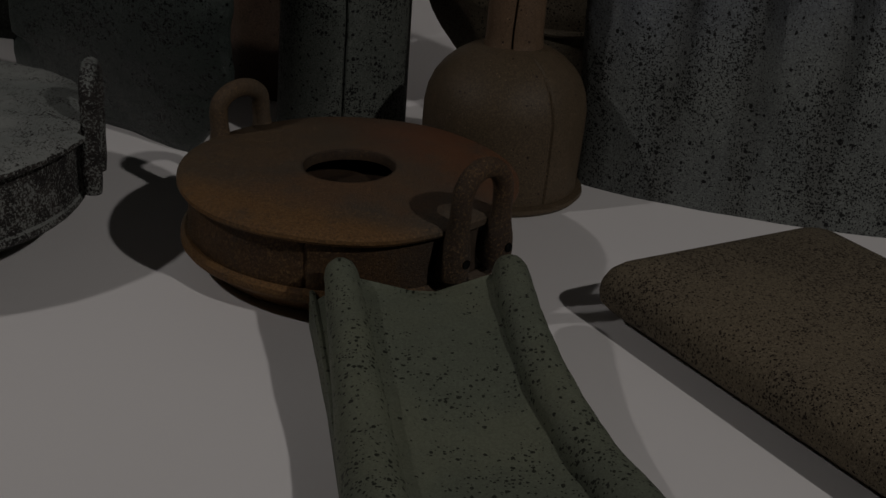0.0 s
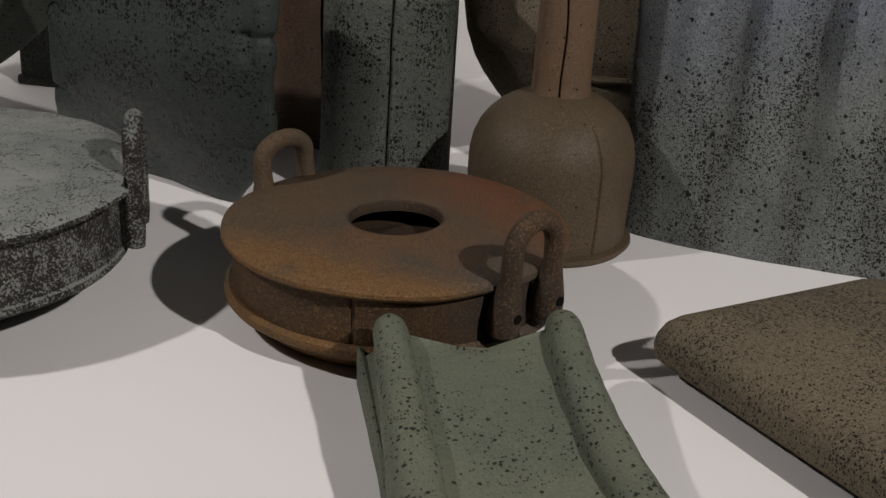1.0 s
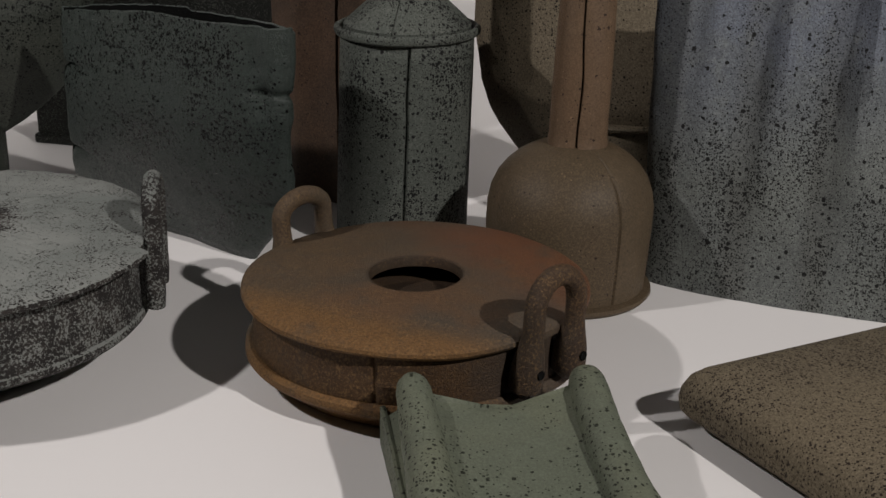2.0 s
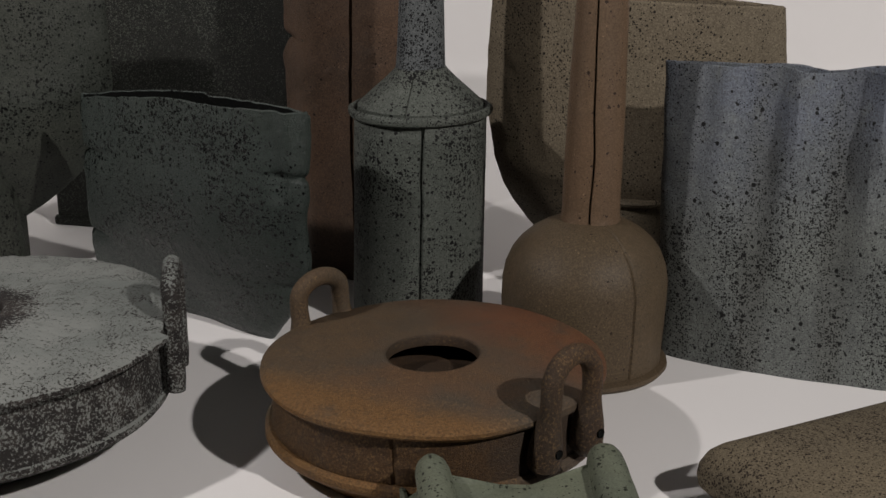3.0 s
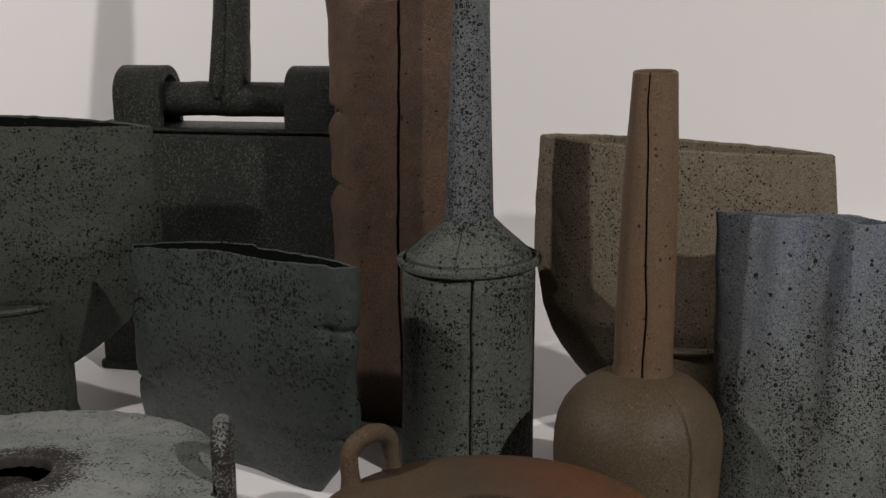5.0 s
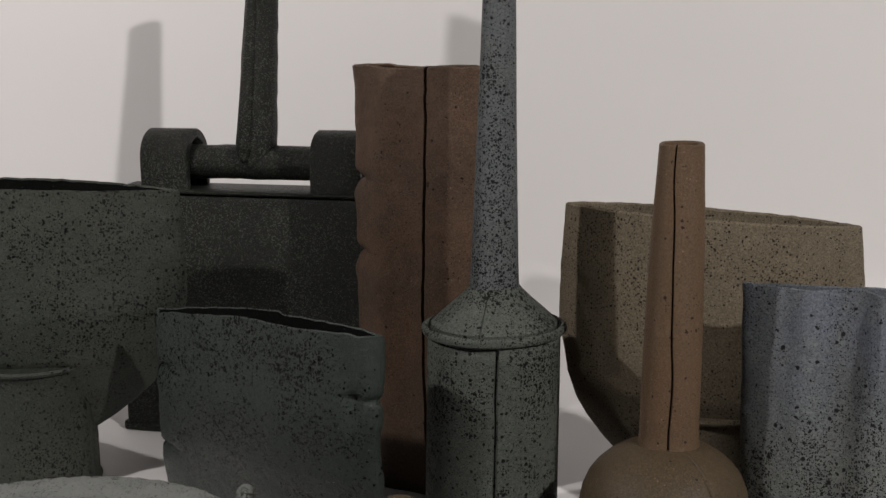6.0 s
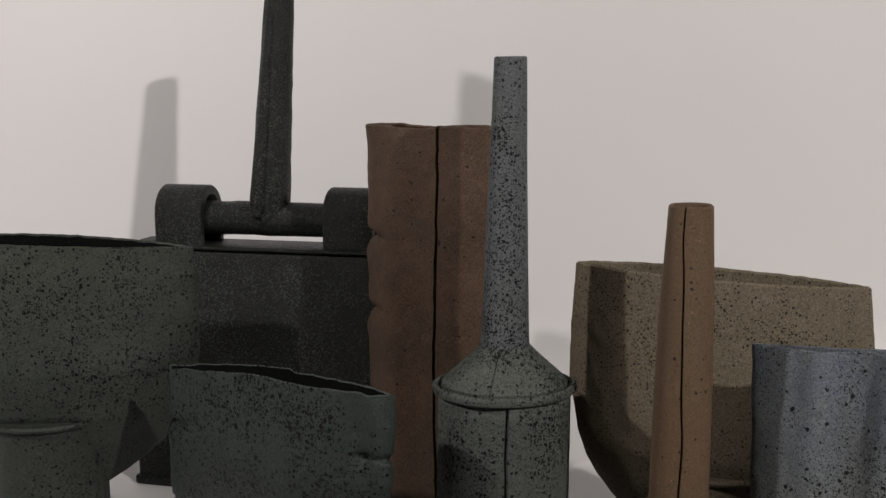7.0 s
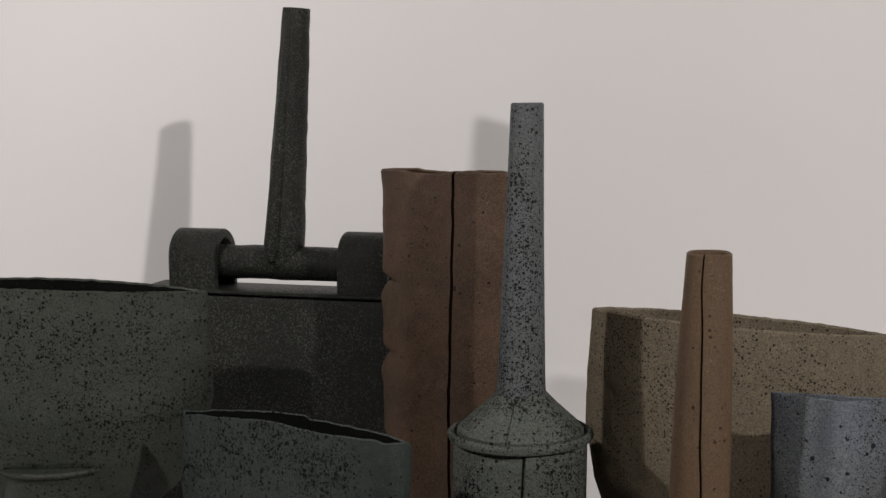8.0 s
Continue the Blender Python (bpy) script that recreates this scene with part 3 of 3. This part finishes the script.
def lidded_pot(name, label, material, dark_material, centre, r, z_plate, hole, hole_z, handles, wall_in, flange_z, flange_out, handle_r, handle_up, half, tuck=0.007, pegs=True, loop_material=None, notch=0.93, reach=(0.97, 0.97), crumble=0.0, base_in=0.78):
    """A low drum with a wide pierced lid plate, a lower flange and strap handles."""
    ob = thing(name, (*centre, 0), label, "pot")
    axis = lambda z: centre
    f = r * flange_out
    part("base", lathe([(f * base_in, 0.0), (f * (base_in + 0.04), 0.001), (f * (0.35 + base_in * 0.68), flange_z * 0.45), (f * (0.6 + base_in * 0.42), flange_z * 0.75), (f * 0.985, flange_z - 0.003), (f, flange_z), (f * 0.998, flange_z + 0.005), (f * 0.975, flange_z + 0.008), (r * wall_in, flange_z + 0.007)], axis, 112, wobble=0.008, seed=1), material, ob)
    wall = [(r * wall_in + 0.002 * (1 - k), z) for k, z in zip(steps(0, 1, 6), steps(flange_z + 0.005, z_plate - 0.003, 6))]
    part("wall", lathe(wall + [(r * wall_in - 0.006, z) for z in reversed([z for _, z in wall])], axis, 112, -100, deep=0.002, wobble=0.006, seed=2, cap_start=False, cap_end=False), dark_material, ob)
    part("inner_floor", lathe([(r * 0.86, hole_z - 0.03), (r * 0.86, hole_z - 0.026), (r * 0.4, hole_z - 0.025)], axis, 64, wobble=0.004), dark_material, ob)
    # lid plate with cut edges at the handles
    bm = bmesh.new()
    plate = [(hole, hole_z - 0.009), (hole, hole_z - 0.0015), (hole + 0.001, hole_z), (hole + 0.004, hole_z + 0.0005), (r * 0.5, hole_z - (hole_z - z_plate) * 0.35), (r * 0.8, z_plate + (hole_z - z_plate) * 0.28),
             (r * 0.965, z_plate + 0.001), (r, z_plate - 0.002), (r * 1.002, z_plate - 0.005), (r * 0.985, z_plate - 0.008), (r * 0.8, z_plate - 0.007), (r * 0.5, hole_z - 0.009), (hole, hole_z - 0.009)]
    rings = []
    for rr, z in plate:
        ring = []
        for i in range(300):
            a = 2 * math.pi * i / 300
            q = rr * (1 + ruffle((math.cos(a), math.sin(a), 0), 1.5, 0.006, 8)) + (ruffle((rr * math.cos(a), rr * math.sin(a), z), 190, crumble, 3) if rr > r * 0.9 else 0)
            for deg in handles:
                off = (math.degrees(a) - deg + 180) % 360 - 180
                if abs(off) < 17:
                    q = min(q, r * notch / math.cos(radians(off)))
            ring.append((centre[0] + q * math.cos(a), centre[1] + q * math.sin(a), z + ruffle((q * math.cos(a), q * math.sin(a), 0), 14, 0.0012) + ruffle((q * math.cos(a), q * math.sin(a), z), 160, crumble)))
        rings.append(ring)
    loft(bm, rings, False, False)
    part("lid_plate", bm, material, ob)
    for deg, far_out, rise in zip(handles, reach, handle_up):
        t = radians(deg)
        out, along = Vector((math.cos(t), math.sin(t), 0)), Vector((-math.sin(t), math.cos(t), 0))
        mid = Vector((*centre, 0)) + out * r * far_out
        top, foot = z_plate + rise, flange_z + 0.008
        pts = []
        for s in steps(-1, 1, 32):
            k = abs(s)
            if k > 0.5:
                z = foot + (z_plate + 0.022 - foot) * (1 - (k - 0.5) / 0.5)
                x = half * (0.95 + 0.06 * (k - 0.5))
            else:
                z = z_plate + 0.022 + (top - z_plate - 0.022) * math.cos(k * math.pi)
                x = half * 0.95 * math.sin(k * math.pi)
            pts.append(mid + along * math.copysign(x, s) + Vector((0, 0, z)) - out * (tuck * max(0.0, (k - 0.55) / 0.45)))
        radii = [handle_r * ((0.62 if pegs else 0.95) if i in (0, 32) else 1.0 + (0.65 if pegs else 0.05) * min(1.0, max(0, abs(i - 16) / 16 - 0.62) / 0.22)) for i in range(33)]
        handle = part("handle", tube(pts, radii, 16), loop_material if loop_material and deg == handles[0] else material, ob)
        # not pierced: near-black discs carry the shade of the peg holes as colour
        for k in (2, 30) if pegs else ():
            at = pts[k] + Vector((0, 0, 0.006)) + out * (handle_r * 1.78)
            ring = [at + along * (0.0038 * math.cos(q * math.pi / 6)) + Vector((0, 0, 0.0038 * math.sin(q * math.pi / 6))) for q in range(12)]
            back = [at + (p - at) * 0.8 - out * 0.0006 for p in ring]
            front = [at + (p - at) * 1.1 - out * 0.003 for p in ring]
            part("peg_hole_disc", loft(bmesh.new(), [front, ring, back], False, True), M_DARK, handle, "small dark peg hole")
    return ob


def trough():
    """Sage green channel with two thick rounded rails, lying flat."""
    ob = thing("trough", (0.01, 0.57, 0), "sage green stoneware channel with two rounded rails", "ceramic object")
    left = lambda y: -0.069 + 0.165 * (0.755 - y)
    right = lambda y: 0.061 + 0.05 * (0.785 - y) + 0.74 * (0.785 - y) ** 2
    far = lambda f: 0.753 + 0.022 * f - 0.012 * math.sin(math.pi * f)
    near = 0.34
    crest = lambda y: 0.041 + 0.028 * min(1.0, max(0.0, (y - 0.565) / 0.2))
    # curved bed
    bm = bmesh.new()
    rings = []
    for i in range(41):
        g = i / 40
        ring_top, ring_low = [], []
        for j in range(25):
            f = j / 24
            y = far(f) + (near - far(f)) * g
            x = left(y) + 0.006 + (right(y) - left(y) - 0.012) * f
            z = crest(y) - 0.017 + 0.011 * abs(2 * f - 1) ** 4 + 0.002 * math.sin(g * 5) + ruffle((x, y, 0), 20, 0.0015)
            ring_top.append((x, y, z))
            ring_low.append((x, y, z - 0.011))
        rings.append(ring_top + ring_low[::-1])
    loft(bm, rings)
    part("bed", bm, M_TROUGH, ob)
    for side, y0, r0, r1, top in ((left, 0.773, 0.0128, 0.0225, 0.004), (right, 0.799, 0.0142, 0.0215, 0.001)):
        pts, radii = [], []
        for i in range(49):
            g = i / 48
            y = y0 + (near - 0.005 - y0) * g ** 1.15
            d = abs(y - y0)
            r = r0 + (r1 - r0) * min(1, d / 0.3)
            pts.append((side(y), y, crest(y) + top - r * 0.85))
            radii.append(r * math.sqrt(max(0.02, 1 - max(0.0, 1 - d / 0.02) ** 2)))
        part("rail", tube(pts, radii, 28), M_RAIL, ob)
    # thin standing edges outside the rails, with a narrow gap
    for side, shift, y0 in ((left, -0.0225, 0.784), (right, 0.012, 0.785)):
        rings = []
        for i in range(33):
            y = y0 + (near - y0) * i / 32
            x = side(min(y, 0.79))
            s, tall = math.copysign(1, shift), crest(y) * (0.48 if shift < 0 else 0.36)
            out = shift - s * 0.03 * max(0.0, 0.8 - y) + ruffle((0, y, 0), 30, 0.0008)
            rings.append([(x + out, y, 0), (x + out - s * 0.005, y, 0), (x + out - s * 0.0045, y, tall - 0.001), (x + out - s * 0.002, y, tall), (x + out + s * 0.0002, y, tall - 0.0012)])
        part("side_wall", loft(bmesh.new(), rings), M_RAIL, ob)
    part("foot", loft(bmesh.new(), [[(left(y) - 0.018, y, 0), (right(y) - 0.002, y, 0), (right(y) - 0.002, y, crest(y) * 0.62), (left(y), y, crest(y) * 0.62), (left(y) - 0.012, y, crest(y) * 0.5), (left(y) - 0.0182, y, crest(y) * 0.43)] for y in steps(0.772, near + 0.01, 20)]), M_TROUGH, ob)


def cushion_slab():
    """Flat tan slab with rounded edges on a recessed foot."""
    ob = thing("cushion_slab", (0.31, 0.72, 0), "flat tan stoneware slab with pitted top and rounded edges", "ceramic object")
    corner, e1, e2 = Vector((0.1295, 0.831, 0)), Vector((0.876, 0.482, 0)), Vector((0.51, -0.86, 0))
    wide, long = 0.25, 0.37

    def outline(inset, z, radius=0.024):
        ring = []
        lo, hi = Vector((inset, inset)), Vector((wide - inset, long - inset))
        rr = max(0.004, radius - inset * 0.3)
        for cx, cy, a0 in ((hi.x - rr, hi.y - rr, 0), (lo.x + rr, hi.y - rr, 90), (lo.x + rr, lo.y + rr, 180), (hi.x - rr, lo.y + rr, 270)):
            for k in range(9):
                a = radians(a0 + k * 90 / 8)
                p = corner + e1 * (cx + rr * math.cos(a)) + e2 * (cy + rr * math.sin(a))
                ring.append(Vector((p.x, p.y, z + ruffle(p, 14, 0.0015))))
        return ring

    rows = [(0.016, 0.013), (0.006, 0.0135), (0.001, 0.019), (0.0, 0.027), (0.001, 0.034), (0.005, 0.0425), (0.011, 0.048), (0.02, 0.052), (0.034, 0.0545), (0.06, 0.056), (0.1, 0.057)]
    part("slab", loft(bmesh.new(), [outline(i, z) for i, z in rows]), M_SLAB, ob)
    part("foot", loft(bmesh.new(), [outline(0.022, 0.0), outline(0.022, 0.016)]), M_SLAB, ob)


def handled_box():
    """Black box vessel with two lugs, a crossbar and a tall stick."""
    ob = thing("handled_box", (-0.425, 1.60, 0), "black stoneware box vessel with lugs, crossbar and tall stick", "vessel")
    place = pose(-0.425, 1.60, 0, 0, 0, -12)
    part("body", slab_box((-0.19, -0.055, 0.008), (0.215, 0.015, 0.3285), place, 0.005, 3), M_BLACK, ob)
    part("foot", slab_box((-0.194, -0.058, 0.0), (0.219, 0.018, 0.014), place, 0.004, 2), M_BLACK, ob)
    part("lid", slab_box((-0.195, -0.059, 0.3305), (0.22, 0.018, 0.3355), place, 0.003, 2), M_BLACK, ob)
    for u in (-0.1145, 0.126):
        bm = bmesh.new()
        rings = []
        for x in (-0.034, -0.0315, 0.0315, 0.034):
            grow = 0 if abs(x) < 0.032 else -0.002
            outer, inner = [], []
            for k in range(25):
                a = math.pi * k / 24
                outer.append((x, (0.034 + grow) * math.cos(a), 0.374 + (0.039 + grow) * math.sin(a)))
                inner.append((x, (0.022 - grow) * math.cos(a), 0.370 + (0.029 - grow) * math.sin(a)))
            outer = [(x, 0.034 + grow, 0.335)] + outer + [(x, -0.034 - grow, 0.335)]
            inner = [(x, 0.022 - grow, 0.335)] + inner + [(x, -0.022 + grow, 0.335)]
            rings.append([place @ (Vector(p) + Vector((u, -0.02, 0))) for p in outer + inner[::-1]])
        rows = [[bm.verts.new(p) for p in ring] for ring in rings]
        n = len(rows[0])
        for a, b in zip(rows, rows[1:]):
            for i in range(n):
                bm.faces.new((a[i], a[(i + 1) % n], b[(i + 1) % n], b[i]))
        half = n // 2
        for row in (rows[0], rows[-1]):
            for i in range(half - 1):
                bm.faces.new((row[i], row[i + 1], row[n - 2 - i], row[n - 1 - i]))
        part("lug", bm, M_BLACK, ob)
    pts = [place @ Vector((u, -0.02, 0.3695)) for u in steps(-0.135, 0.145, 24)]
    part("crossbar", tube(pts, rod(pts, 0.0225), 28), M_BLACK, ob)
    base, tip = place @ Vector((0.005, -0.022, 0.366)), Vector((-0.4015, 1.585, 0.7))
    pts = [base.lerp(tip, f) for f in steps(0, 1, 24)]
    stick = part("stick", tube(pts, [(0.027 - 0.009 * f) * min(1.0, 0.8 + f * 4.0) for f in steps(0, 1, 24)], 28), M_BLACK, ob)
    low, high = base + Vector((-0.012, -0.022, 0.009)), tip + Vector((-0.004, -0.0115, 0.0))
    pts = [low.lerp(high, f) for f in steps(0, 1, 24)]
    part("seam_strip", tube(pts, [(0.0115 - 0.005 * f) * (0.5 if f == 0 else 1) for f in steps(0, 1, 24)], 14), M_BLACK, stick)


bottle_vase()
bell_bottle()
ruffled_vase()
pouch_vase()
slit_vase()
handled_box()
footed_vessel("half_round_vessel", "speckled tan half-round stoneware vessel on a drum foot", M_TAN, (0.1265, 1.297), -14.9, 0.344,
              [(0.05, 0.056), (0.062, 0.08), (0.075, 0.101), (0.09, 0.115), (0.11, 0.131), (0.13, 0.143), (0.16, 0.154), (0.19, 0.159), (0.22, 0.163), (0.28, 0.162), (0.35, 0.156)], [(0, 0.024), (0.1, 0.055), (0.3, 0.052)], 0.055, 0.128, (0.135, 1.297), lambda u, v: -0.007 * u + (-0.002 if v > 0 else 0.0015) * max(0.0, 1 - u * u))
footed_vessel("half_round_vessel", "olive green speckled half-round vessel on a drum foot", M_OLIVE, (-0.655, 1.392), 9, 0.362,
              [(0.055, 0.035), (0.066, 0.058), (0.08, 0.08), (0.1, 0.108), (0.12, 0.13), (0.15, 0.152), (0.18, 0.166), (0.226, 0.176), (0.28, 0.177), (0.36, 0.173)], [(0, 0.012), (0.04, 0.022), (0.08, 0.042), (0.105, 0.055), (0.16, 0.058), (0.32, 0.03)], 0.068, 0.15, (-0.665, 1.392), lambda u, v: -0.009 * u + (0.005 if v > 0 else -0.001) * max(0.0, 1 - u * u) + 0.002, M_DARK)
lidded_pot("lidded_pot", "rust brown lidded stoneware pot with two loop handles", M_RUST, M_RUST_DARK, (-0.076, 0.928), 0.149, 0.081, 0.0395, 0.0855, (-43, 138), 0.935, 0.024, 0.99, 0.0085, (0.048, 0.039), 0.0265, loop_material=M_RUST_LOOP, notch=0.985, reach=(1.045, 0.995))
lidded_pot("lidded_pot", "white crusted lidded stoneware pot with loop handle", M_CRUST, M_CRUST, (-0.49, 0.935), 0.19, 0.108, 0.036, 0.118, (10, 190), 0.9, 0.036, 0.925, 0.0085, (0.042, 0.042), 0.03, 0.001, False, crumble=0.0014, base_in=0.6)
trough()
cushion_slab()
